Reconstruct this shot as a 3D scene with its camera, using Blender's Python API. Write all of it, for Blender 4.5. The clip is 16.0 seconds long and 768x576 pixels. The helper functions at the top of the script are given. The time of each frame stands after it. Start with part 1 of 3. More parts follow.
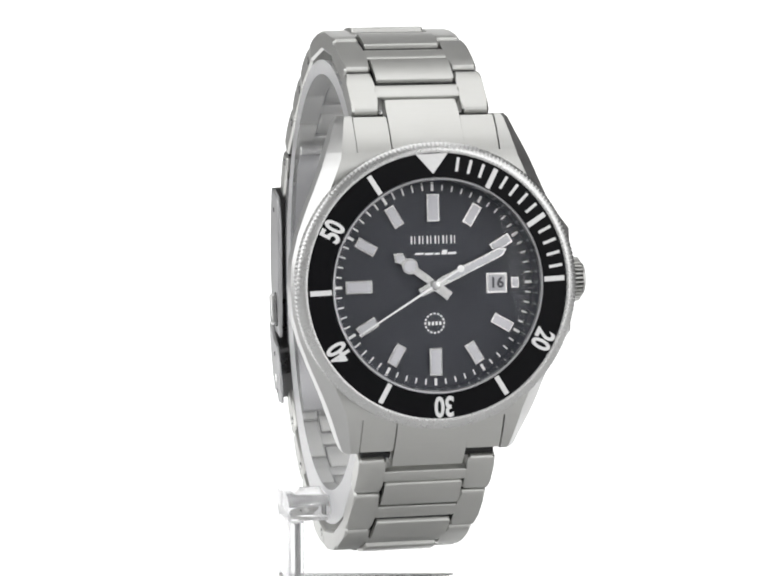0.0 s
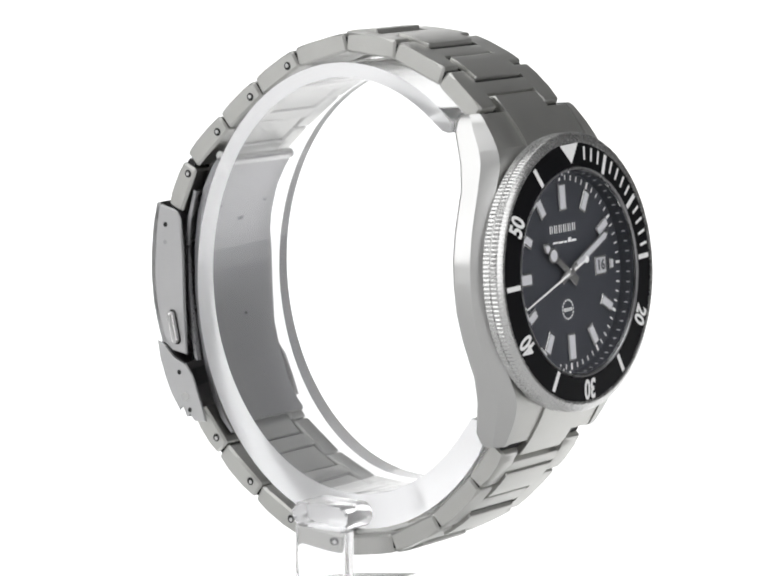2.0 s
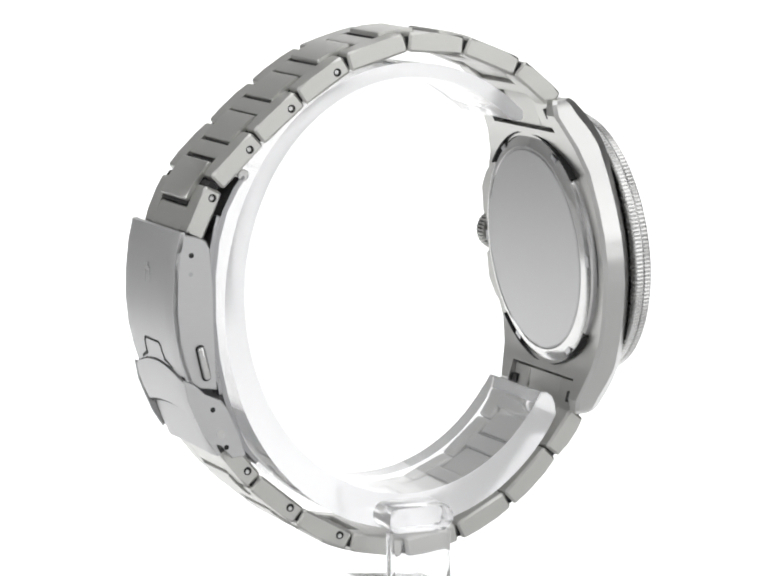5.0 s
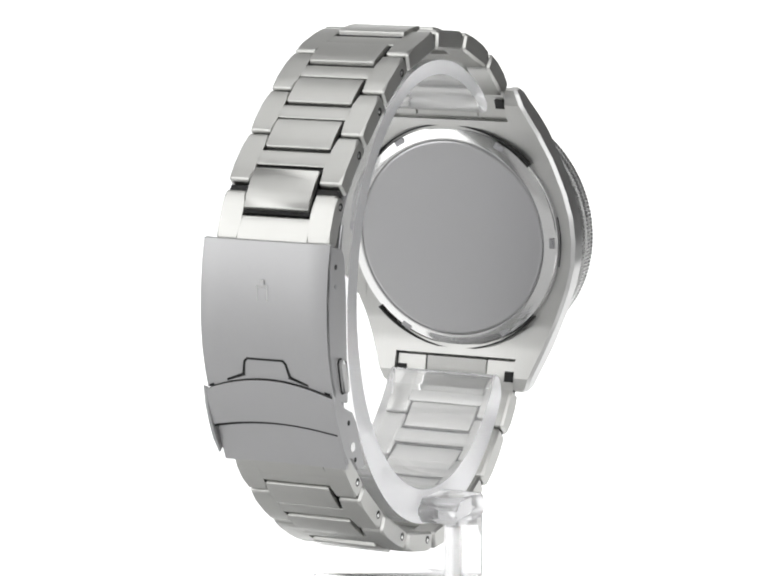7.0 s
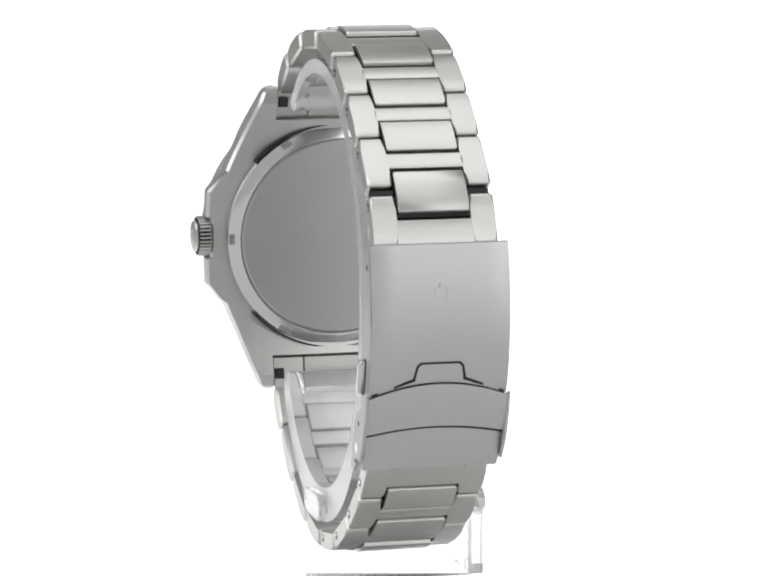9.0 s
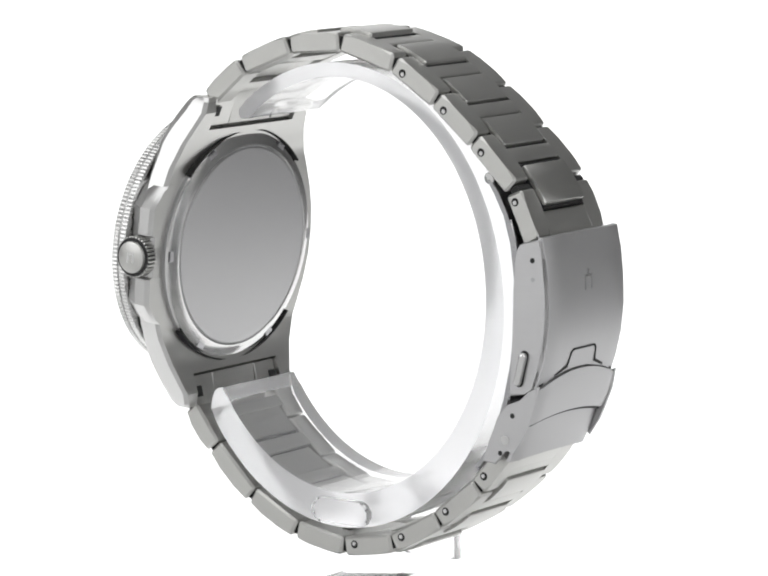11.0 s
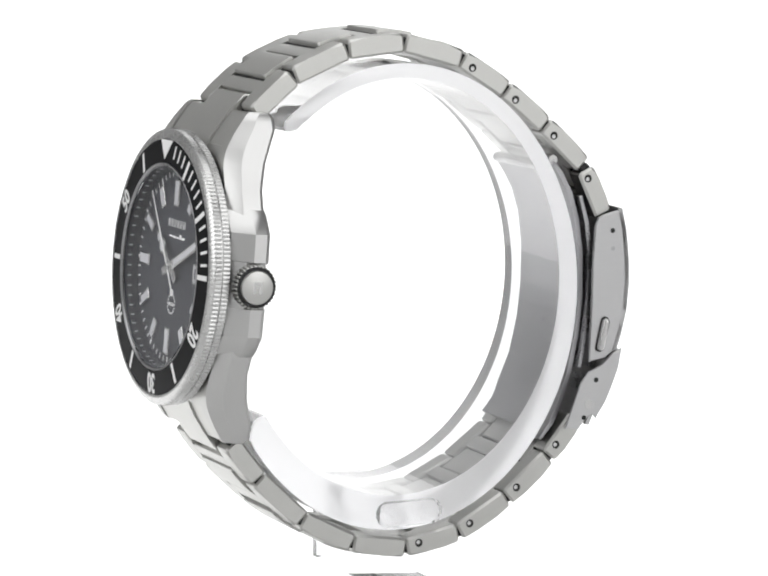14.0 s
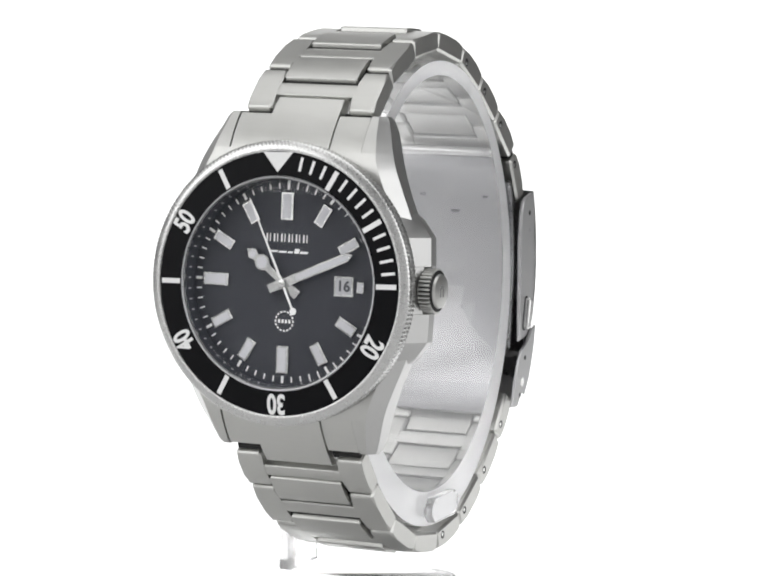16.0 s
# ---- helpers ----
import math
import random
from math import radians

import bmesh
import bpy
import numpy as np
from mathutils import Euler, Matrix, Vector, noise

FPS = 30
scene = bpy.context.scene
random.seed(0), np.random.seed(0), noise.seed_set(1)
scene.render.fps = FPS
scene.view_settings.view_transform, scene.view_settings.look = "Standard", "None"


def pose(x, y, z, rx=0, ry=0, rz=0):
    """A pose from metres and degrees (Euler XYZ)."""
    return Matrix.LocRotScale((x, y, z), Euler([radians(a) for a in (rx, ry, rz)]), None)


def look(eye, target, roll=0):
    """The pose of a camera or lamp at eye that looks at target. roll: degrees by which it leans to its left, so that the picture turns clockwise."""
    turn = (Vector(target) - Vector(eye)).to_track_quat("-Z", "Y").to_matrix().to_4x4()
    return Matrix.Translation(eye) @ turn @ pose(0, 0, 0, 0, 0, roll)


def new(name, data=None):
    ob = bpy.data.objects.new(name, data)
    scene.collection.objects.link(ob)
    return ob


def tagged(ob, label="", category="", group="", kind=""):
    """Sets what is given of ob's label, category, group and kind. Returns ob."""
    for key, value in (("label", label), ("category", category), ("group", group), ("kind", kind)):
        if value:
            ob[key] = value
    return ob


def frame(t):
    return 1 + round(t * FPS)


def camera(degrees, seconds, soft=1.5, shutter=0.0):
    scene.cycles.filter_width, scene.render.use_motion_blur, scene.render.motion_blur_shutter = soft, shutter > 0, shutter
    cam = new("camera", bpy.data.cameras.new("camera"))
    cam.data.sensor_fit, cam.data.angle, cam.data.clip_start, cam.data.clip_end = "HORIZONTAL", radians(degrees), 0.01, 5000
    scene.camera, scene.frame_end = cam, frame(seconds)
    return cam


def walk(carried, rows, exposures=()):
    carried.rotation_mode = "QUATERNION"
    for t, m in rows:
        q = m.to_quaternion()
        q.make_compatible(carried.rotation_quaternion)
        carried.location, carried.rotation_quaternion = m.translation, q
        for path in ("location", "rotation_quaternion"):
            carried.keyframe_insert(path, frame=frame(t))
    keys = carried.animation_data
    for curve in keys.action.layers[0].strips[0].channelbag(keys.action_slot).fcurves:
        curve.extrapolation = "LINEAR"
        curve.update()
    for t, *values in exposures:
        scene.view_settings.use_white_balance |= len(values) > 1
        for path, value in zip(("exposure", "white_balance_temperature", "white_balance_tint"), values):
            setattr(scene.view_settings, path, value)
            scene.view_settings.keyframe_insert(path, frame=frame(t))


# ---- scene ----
# The world: a white table with an added glow, closed in by unseen studio surfaces. A watch on a clear stand turns once
# round its upright axis in about 18 s.
cam = camera(12.56, 16.0, soft=2.1)
EYE = pose(0, -0.55, 0.130, 90 - 8.36, 0.04, -0.066)
walk(cam, [(0.0, EYE), (16.0, EYE)])

# ---- light ----
world = bpy.data.worlds.new("studio_air")
scene.world = world
world.use_nodes = True
world.node_tree.nodes["Background"].inputs["Color"].default_value = (1.0, 1.0, 1.0, 1)
world.node_tree.nodes["Background"].inputs["Strength"].default_value = 0.1


def area_lamp(name, eye, target, sx, sy, watts, colour=(1, 1, 1)):
    data = bpy.data.lights.new(name, "AREA")
    data.shape, data.size, data.size_y, data.energy, data.color = "RECTANGLE", sx, sy, watts, colour
    ob = new(name, data)
    ob.matrix_world = look(eye, target)
    return ob


area_lamp("softbox_top", (0.0, -0.1, 1.35), (0, 0, 0.05), 1.4, 1.2, 7.2)
area_lamp("softbox_west", (-1.0, -0.46, 0.58), (0, 0, 0.06), 1.0, 1.0, 6.1)
area_lamp("softbox_east", (0.85, -0.75, 0.5), (0, 0, 0.06), 1.0, 1.0, 5.6)


# ---- materials ----
def material(name):
    m = bpy.data.materials.new(name)
    m.use_nodes = True
    return m, m.node_tree.nodes, m.node_tree.links, m.node_tree.nodes["Principled BSDF"]


def steel(name, colour, rough, spread, stretch=(1, 1, 1), bump=0.0, tint=0.03):
    """Stainless steel: fine grain drawn out along one axis, and soft wear at a larger scale."""
    m, n, l, p = material(name)
    p.inputs["Metallic"].default_value = 1.0
    tc = n.new("ShaderNodeTexCoord")
    mp = n.new("ShaderNodeMapping")
    mp.inputs["Scale"].default_value = stretch
    l.new(tc.outputs["Object"], mp.inputs["Vector"])
    fine = n.new("ShaderNodeTexNoise")
    fine.inputs["Scale"].default_value, fine.inputs["Detail"].default_value = 3500, 3
    l.new(mp.outputs["Vector"], fine.inputs["Vector"])
    wear = n.new("ShaderNodeTexNoise")
    wear.inputs["Scale"].default_value, wear.inputs["Detail"].default_value = 260, 2
    l.new(tc.outputs["Object"], wear.inputs["Vector"])
    mix = n.new("ShaderNodeMath")
    mix.operation = "ADD"
    l.new(fine.outputs["Fac"], mix.inputs[0])
    l.new(wear.outputs["Fac"], mix.inputs[1])
    r = n.new("ShaderNodeMapRange")
    r.inputs["From Min"].default_value, r.inputs["From Max"].default_value = 0.6, 1.4
    r.inputs["To Min"].default_value, r.inputs["To Max"].default_value = rough - spread, rough + spread
    l.new(mix.outputs[0], r.inputs["Value"])
    l.new(r.outputs["Result"], p.inputs["Roughness"])
    ramp = n.new("ShaderNodeMapRange")
    ramp.inputs["To Min"].default_value, ramp.inputs["To Max"].default_value = 1 - tint, 1 + tint
    l.new(mix.outputs[0], ramp.inputs["Value"])
    ramp.inputs["From Min"].default_value, ramp.inputs["From Max"].default_value = 0.6, 1.4
    col = n.new("ShaderNodeMix")
    col.data_type, col.blend_type = "RGBA", "MULTIPLY"
    col.inputs[0].default_value = 1.0
    col.inputs[6].default_value = (*colour, 1)
    l.new(ramp.outputs["Result"], col.inputs[7])
    l.new(col.outputs[2], p.inputs["Base Color"])
    if bump:
        b = n.new("ShaderNodeBump")
        b.inputs["Strength"].default_value, b.inputs["Distance"].default_value = bump, 0.00002
        l.new(fine.outputs["Fac"], b.inputs["Height"])
        l.new(b.outputs["Normal"], p.inputs["Normal"])
    return m


def plain(name, colour, rough, grain=0.06, scale=1500, coat=0.0, metal=0.0, gloss=0.5):
    m, n, l, p = material(name)
    p.inputs["Roughness"].default_value = rough
    p.inputs["Metallic"].default_value = metal
    p.inputs["Coat Weight"].default_value = coat
    p.inputs["Specular IOR Level"].default_value = gloss
    tc, tex, col = n.new("ShaderNodeTexCoord"), n.new("ShaderNodeTexNoise"), n.new("ShaderNodeMapRange")
    tex.inputs["Scale"].default_value = scale
    l.new(tc.outputs["Object"], tex.inputs["Vector"])
    col.inputs["To Min"].default_value, col.inputs["To Max"].default_value = 1 - grain, 1 + grain
    l.new(tex.outputs["Fac"], col.inputs["Value"])
    mix = n.new("ShaderNodeMix")
    mix.data_type, mix.blend_type = "RGBA", "MULTIPLY"
    mix.inputs[0].default_value = 1.0
    mix.inputs[6].default_value = (*colour, 1)
    l.new(col.outputs["Result"], mix.inputs[7])
    l.new(mix.outputs[2], p.inputs["Base Color"])
    return m


def clear(name, ior, rough=0.0, tint=(1, 1, 1), through_it=1.0):
    m, n, l, p = material(name)
    p.inputs["Base Color"].default_value = (*tint, 1)
    p.inputs["Transmission Weight"].default_value = through_it
    p.inputs["Roughness"].default_value, p.inputs["IOR"].default_value = rough, ior
    return m


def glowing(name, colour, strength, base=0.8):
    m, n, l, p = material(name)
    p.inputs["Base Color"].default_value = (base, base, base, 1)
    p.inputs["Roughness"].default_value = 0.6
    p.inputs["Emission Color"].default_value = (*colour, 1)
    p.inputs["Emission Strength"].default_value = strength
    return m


BRUSHED = steel("brushed_steel", (0.53, 0.53, 0.515), 0.40, 0.04, (1, 0.06, 0.06), 0.25)
LINK_STEEL = steel("satin_link_steel", (0.53, 0.53, 0.512), 0.36, 0.05, (0.06, 1, 1), 0.25)
POLISHED = steel("polished_steel", (0.64, 0.64, 0.635), 0.16, 0.05)
SATIN = steel("satin_back_steel", (0.51, 0.51, 0.515), 0.48, 0.04, (1, 0.1, 1), 0.15)
BACK_STEEL = steel("satin_case_back_steel", (0.47, 0.47, 0.475), 0.37, 0.004, (1, 0.3, 1), tint=0.006)
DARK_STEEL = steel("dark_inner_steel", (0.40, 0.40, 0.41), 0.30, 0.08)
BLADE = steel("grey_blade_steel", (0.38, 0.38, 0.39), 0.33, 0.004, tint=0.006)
FLANK = steel("polished_flank_steel", (0.55, 0.55, 0.545), 0.33, 0.004, tint=0.006)
BEZEL = steel("satin_bezel_steel", (0.56, 0.56, 0.555), 0.27, 0.05)
BLACK = plain("black_bezel_enamel", (0.003, 0.003, 0.004), 0.45, 0.1, 900, gloss=0.1)
DIAL = plain("charcoal_dial", (0.0350, 0.0372, 0.0455), 0.5, 0.04, 2500, gloss=0.2)
WHITE = plain("white_print", (0.80, 0.80, 0.80), 0.5)
LUME = plain("pale_luminous_paint", (0.49, 0.49, 0.515), 0.6, 0.08, 3000)
DISC = plain("grey_date_disc", (0.42, 0.42, 0.44), 0.6, 0.05, 3000)
# near-black colour stands in for the shade in gaps, holes and grooves
GAP = plain("black_recess_shade", (0.01, 0.01, 0.01), 0.7)
INK = plain("dark_ink", (0.05, 0.05, 0.06), 0.6)
CRYSTAL = clear("coated_crystal", 1.20)
ACRYLIC = clear("scuffed_clear_acrylic", 1.47, 0.02, (0.98, 0.98, 0.985), 0.9)
FROST = clear("sawn_frosted_acrylic", 1.40, 0.30, (0.94, 0.94, 0.95), 0.68)
# emission added so the white sheet renders as pure white; no lamp of its own
TABLE = glowing("white_table_added_glow", (1, 1, 1), 0.75)
# greys of the added surround, chosen for what the steel reflects
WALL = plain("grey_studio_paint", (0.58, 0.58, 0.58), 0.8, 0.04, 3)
DIM = plain("dark_unseen_surround", (0.28, 0.28, 0.28), 0.8, 0.04, 3)
PALE = plain("pale_unseen_surround", (0.75, 0.75, 0.75), 0.8, 0.04, 3)
MM = 0.001
BASE = 130.0          # the table lies this many mm below the eye
MID = 0.35            # middle plane of the bracelet beside the turning axis, mm


# ---- building helpers ----
def part(name, bm, mat, parent=None, label="", at=None, smooth=32):
    """Links a bmesh in millimetres as one mesh object under a thing or a part."""
    bmesh.ops.recalc_face_normals(bm, faces=bm.faces[:])
    bm.transform(Matrix.Scale(MM, 4))
    me = bpy.data.meshes.new(name)
    bm.to_mesh(me)
    bm.free()
    me.materials.append(mat)
    for p in me.polygons:
        p.use_smooth = True
    me.set_sharp_from_angle(angle=radians(smooth))
    ob = new(name, me)
    place(ob, parent, at)
    if label:
        tagged(ob, label)
    return ob


def place(ob, parent, at):
    ob.parent = parent
    if at is not None:
        ob.matrix_basis = at


def again(src, parent, at):
    """A further object on the same mesh."""
    ob = new(src.name.split(".")[0], src.data)
    place(ob, parent, at)
    return ob


def prism(bm, outline, x0, x1, frame_m=None, bevel=0.0):
    """Extrudes an outline given in (a, b) along x from x0 to x1; a lies on y, b on z."""
    v0 = [bm.verts.new((x0, a, b)) for a, b in outline]
    v1 = [bm.verts.new((x1, a, b)) for a, b in outline]
    n = len(outline)
    caps = [bm.faces.new(v0), bm.faces.new(list(reversed(v1)))]
    sides = [bm.faces.new((v0[i], v1[i], v1[(i + 1) % n], v0[(i + 1) % n])) for i in range(n)]
    made = v0 + v1
    if bevel:
        edges = list({e for c in caps for e in c.edges})
        out = bmesh.ops.bevel(bm, geom=edges, offset=bevel, segments=1, profile=0.5, affect="EDGES", clamp_overlap=True)
        made = list({v for f in out["faces"] for v in f.verts} | {v for v in made if v.is_valid})
    if frame_m is not None:
        bmesh.ops.transform(bm, matrix=frame_m, verts=made)
    return made


def lathe(profile, n=128, closed=False, knurl=None):
    """Turns a profile of (r, w) round the local z axis. knurl: index of profile -> radius step of every second spoke."""
    bm = bmesh.new()
    rings = []
    for k, (r, w) in enumerate(profile):
        if r < 1e-6:
            rings.append([bm.verts.new((0, 0, w))])
            continue
        ring = []
        for i in range(n):
            a = 2 * math.pi * i / n
            rr = r - (knurl[k] if knurl and k in knurl and i % 3 == 0 else 0)
            ring.append(bm.verts.new((rr * math.sin(a), rr * math.cos(a), w)))
        rings.append(ring)
    pairs = list(zip(rings, rings[1:])) + ([(rings[-1], rings[0])] if closed else [])
    for a, b in pairs:
        for i in range(n):
            j = (i + 1) % n
            if len(a) == 1 and len(b) == 1:
                continue
            if len(a) == 1:
                bm.faces.new((a[0], b[i], b[j]))
            elif len(b) == 1:
                bm.faces.new((a[i], b[0], a[j]))
            else:
                bm.faces.new((a[i], b[i], b[j], a[j]))
    return bm


def slab(outline, w0, w1, bevel=0.0, segments=1):
    """A flat piece with an outline in (x, y), between heights w0 and w1, its upper rim bevelled."""
    bm = bmesh.new()
    lo = [bm.verts.new((x, y, w0)) for x, y in outline]
    hi = [bm.verts.new((x, y, w1)) for x, y in outline]
    n = len(outline)
    bm.faces.new(lo)
    top = bm.faces.new(list(reversed(hi)))
    for i in range(n):
        bm.faces.new((lo[i], hi[i], hi[(i + 1) % n], lo[(i + 1) % n]))
    if bevel:
        bmesh.ops.bevel(bm, geom=list(top.edges), offset=bevel, segments=segments, profile=0.5, affect="EDGES", clamp_overlap=True)
    return bm


def rect(hx, y0, y1):
    return [(-hx, y0), (hx, y0), (hx, y1), (-hx, y1)]


def rounded(hx, hy, r, n=4):
    pts = []
    for cx, cy, a0 in ((hx - r, hy - r, 0), (-hx + r, hy - r, 90), (-hx + r, -hy + r, 180), (hx - r, -hy + r, 270)):
        for i in range(n + 1):
            a = radians(a0 + 90 * i / n)
            pts.append((cx + r * math.cos(a), cy + r * math.sin(a)))
    return pts


def disc(r, n=24, cx=0, cy=0):
    return [(cx + r * math.cos(2 * math.pi * i / n), cy + r * math.sin(2 * math.pi * i / n)) for i in range(n)]


def lerp_table(rows, v):
    for (a, x), (b, y) in zip(rows, rows[1:]):
        if v <= b:
            return x + (y - x) * (v - a) / (b - a)
    return rows[-1][1]


def letters(text, size):
    """Built-in lettering as a flat bmesh in mm, centred."""
    cu = bpy.data.curves.new("lettering", "FONT")
    cu.body, cu.size, cu.align_x, cu.align_y = text, size, "CENTER", "CENTER"
    cu.offset, cu.extrude = size * 0.03, 0.03
    ob = new("lettering", cu)
    dg = bpy.context.evaluated_depsgraph_get()
    me = bpy.data.meshes.new_from_object(ob.evaluated_get(dg))
    bm = bmesh.new()
    bm.from_mesh(me)
    bpy.data.objects.remove(ob)
    bpy.data.meshes.remove(me)
    bpy.data.curves.remove(cu)
    return bm


# ---- the studio ----
def studio():
    bm = bmesh.new()
    pts = [(0.002, 0.0), (0.65, 0.0)]
    for i in range(1, 13):
        a = radians(90 * i / 12)
        pts.append((0.65 + 0.25 * math.sin(a), 0.25 - 0.25 * math.cos(a)))
    pts.append((0.9, 0.4))
    lo = [bm.verts.new((-180, y * 1e3, z * 1e3)) for y, z in pts]
    hi = [bm.verts.new((180, y * 1e3, z * 1e3)) for y, z in pts]
    for i in range(len(pts) - 1):
        bm.faces.new((lo[i], hi[i], hi[i + 1], lo[i + 1]))
    # the sheet's glow is added to keep the background white
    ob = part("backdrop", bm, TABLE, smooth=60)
    tagged(ob, "seamless white table and backdrop with an added glow", "backdrop", kind="structure")
    # unseen surround, made up to shape reflections: dark to the east, lighter elsewhere
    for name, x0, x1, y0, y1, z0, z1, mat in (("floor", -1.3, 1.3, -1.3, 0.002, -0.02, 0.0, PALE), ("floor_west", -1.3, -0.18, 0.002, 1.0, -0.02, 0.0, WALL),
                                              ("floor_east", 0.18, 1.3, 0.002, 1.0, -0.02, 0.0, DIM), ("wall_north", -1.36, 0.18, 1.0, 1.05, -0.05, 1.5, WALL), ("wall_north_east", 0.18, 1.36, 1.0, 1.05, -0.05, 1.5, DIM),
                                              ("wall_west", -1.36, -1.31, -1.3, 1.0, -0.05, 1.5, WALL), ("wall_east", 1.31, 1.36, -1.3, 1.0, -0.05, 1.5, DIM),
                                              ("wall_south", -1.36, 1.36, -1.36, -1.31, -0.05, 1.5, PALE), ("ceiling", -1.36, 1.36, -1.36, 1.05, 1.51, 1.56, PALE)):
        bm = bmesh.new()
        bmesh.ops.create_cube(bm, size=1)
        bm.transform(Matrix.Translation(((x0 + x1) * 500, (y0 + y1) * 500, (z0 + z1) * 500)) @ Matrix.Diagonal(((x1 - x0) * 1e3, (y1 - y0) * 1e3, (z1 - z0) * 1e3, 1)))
        tagged(part(name, bm, mat), "unseen matt grey table top added for reflections" if name[0] == "f" else "unseen grey surface added for reflections", "table top" if name[0] == "f" else name.split("_")[0], kind="structure")


# ---- the watch ----
# Head frame: x to the watch's three o'clock, y to twelve, z out of the dial.
HEAD = pose(MID * MM, -37.7 * MM, (BASE - 75.1) * MM, 90 - 5.2)
DIAL_W = -2.9
HALF_WIDTH = [(0, 21.4), (4, 21.1), (8, 20.1), (12, 18.6), (16, 16.9), (20, 15.3), (25.3, 13.2)]
FRONT = [(0, -3.2), (17, -3.3), (18, -3.45), (19, -3.75), (20, -4.15), (21, -4.65), (22.5, -5.5), (25.3, -7.5)]
BACK = [(0, -8.6), (14, -8.7), (18, -9.6), (21, -10.8), (23, -11.6), (25.3, -11.4)]


def loft(bm, sections):
    rings = [[bm.verts.new(p) for p in s] for s in sections]
    n = len(rings[0])
    for a, b in zip(rings, rings[1:]):
        for i in range(n):
            bm.faces.new((a[i], a[(i + 1) % n], b[(i + 1) % n], b[i]))
    bm.faces.new(rings[0])
    bm.faces.new(list(reversed(rings[-1])))


def case_section(v, inner, side):
    hw, wf, wb = lerp_table(HALF_WIDTH, abs(v)), lerp_table(FRONT, abs(v)), lerp_table(BACK, abs(v))
    wide, deep = min(2.1, (hw - 11.0) * 0.45), min(1.9, (wf - wb) * 0.32)      # broad polished chamfer along the front edge
    pts = [(inner, wf), (hw - wide, wf), (hw - 0.12, wf - deep), (hw, wf - deep - 0.15), (hw, wb + 0.6), (hw - 0.5, wb), (inner, wb)]
    return [(side * x, v, w) for x, w in pts]


def polish_flanks(ob):
    """The side walls and chamfers are polished, the front and back stay brushed."""
    ob.data.materials.append(FLANK)
    for face in ob.data.polygons:
        if abs(face.normal.x) > 0.4:
            face.material_index = 1


def build_case(watch):
    bm = bmesh.new()
    vs = [-20 + i for i in range(41)]
    full = []
    for v in vs:
        r = case_section(v, 0, 1)[1:-1]
        full.append(r + [(-x, y, z) for x, y, z in reversed(r)])
    loft(bm, full)
    case = part("case", bm, BRUSHED, watch, "brushed stainless steel watch case with sloping lugs", HEAD, 25)
    polish_flanks(case)
    for side in (-1, 1):
        for up in (-1, 1):
            bm = bmesh.new()
            loft(bm, [case_section(up * v, 11.0, side) for v in (20, 21, 22, 23, 24, 24.8)] + [
                [(side * (11.0 + (abs(x) - 11.0) * 0.86), up * 25.4, w + (0.35 if w < -10 else -0.35)) for x, _, w in case_section(up * 25.3, 11.0, side)]])
            polish_flanks(part("lug", bm, BRUSHED, case, smooth=25))
    for up in (-1, 1):
        secs = []
        for v, x in ((3.3, 21.8), (3.55, 22.15), (7.8, 22.0), (10.4, 20.0), (11.4, 18.6)):
            secs.append([(16, up * v, -3.06), (x - 2.3, up * v, -3.1), (x, up * v, -6.2), (x, up * v, -8.1), (x - 0.5, up * v, -8.75), (17, up * v, -8.75)])
        bm = bmesh.new()
        loft(bm, secs)
        polish_flanks(part("crown_guard", bm, BRUSHED, case, smooth=25))
    bm = bmesh.new()
    loft(bm, [[(16, v, -3.06), (19.75, v, -3.1), (21.4, v, -5.3), (21.4, v, -8.1), (20.9, v, -8.7), (16, v, -8.7)] for v in (-3.5, 3.5)])
    polish_flanks(part("crown_seat", bm, BRUSHED, case, smooth=25))
    return case


def build_caseback(watch):
    prof = [(0, -10.45), (16.1, -10.4), (16.35, -10.3), (16.5, -10.05), (18.55, -9.6), (18.8, -9.2), (18.9, -8.45), (18.9, -7.5)]
    back = part("caseback", lathe(prof, 96), BACK_STEEL, watch, "plain brushed steel screw-in case back", HEAD, 20)
    prof = [(16.45, -10.1), (16.6, -10.4), (16.9, -10.4), (18.6, -9.62), (18.75, -9.3)]
    part("polished_ring", lathe(prof, 96), POLISHED, back, "polished rim with grip notches")
    # black ring paints the shadow line at the case back's edge
    part("seam_shade", lathe([(18.95, -8.4), (18.95, -8.63), (19.15, -8.63), (19.15, -8.4)], 96), GAP, back, "black ring for the shade line round the case back")
    notch = None
    for k in range(6):
        a = radians(90 + 60 * k)
        m = Matrix.Translation((17.95 * MM * math.sin(a), 17.95 * MM * math.cos(a), -9.95 * MM)) @ Matrix.Rotation(-a, 4, "Z")
        if notch is None:
            notch = part("notch", slab(rect(0.85, -0.55, 0.55), -0.12, 0.1), DARK_STEEL, back, at=m)
        else:
            again(notch, back, m)


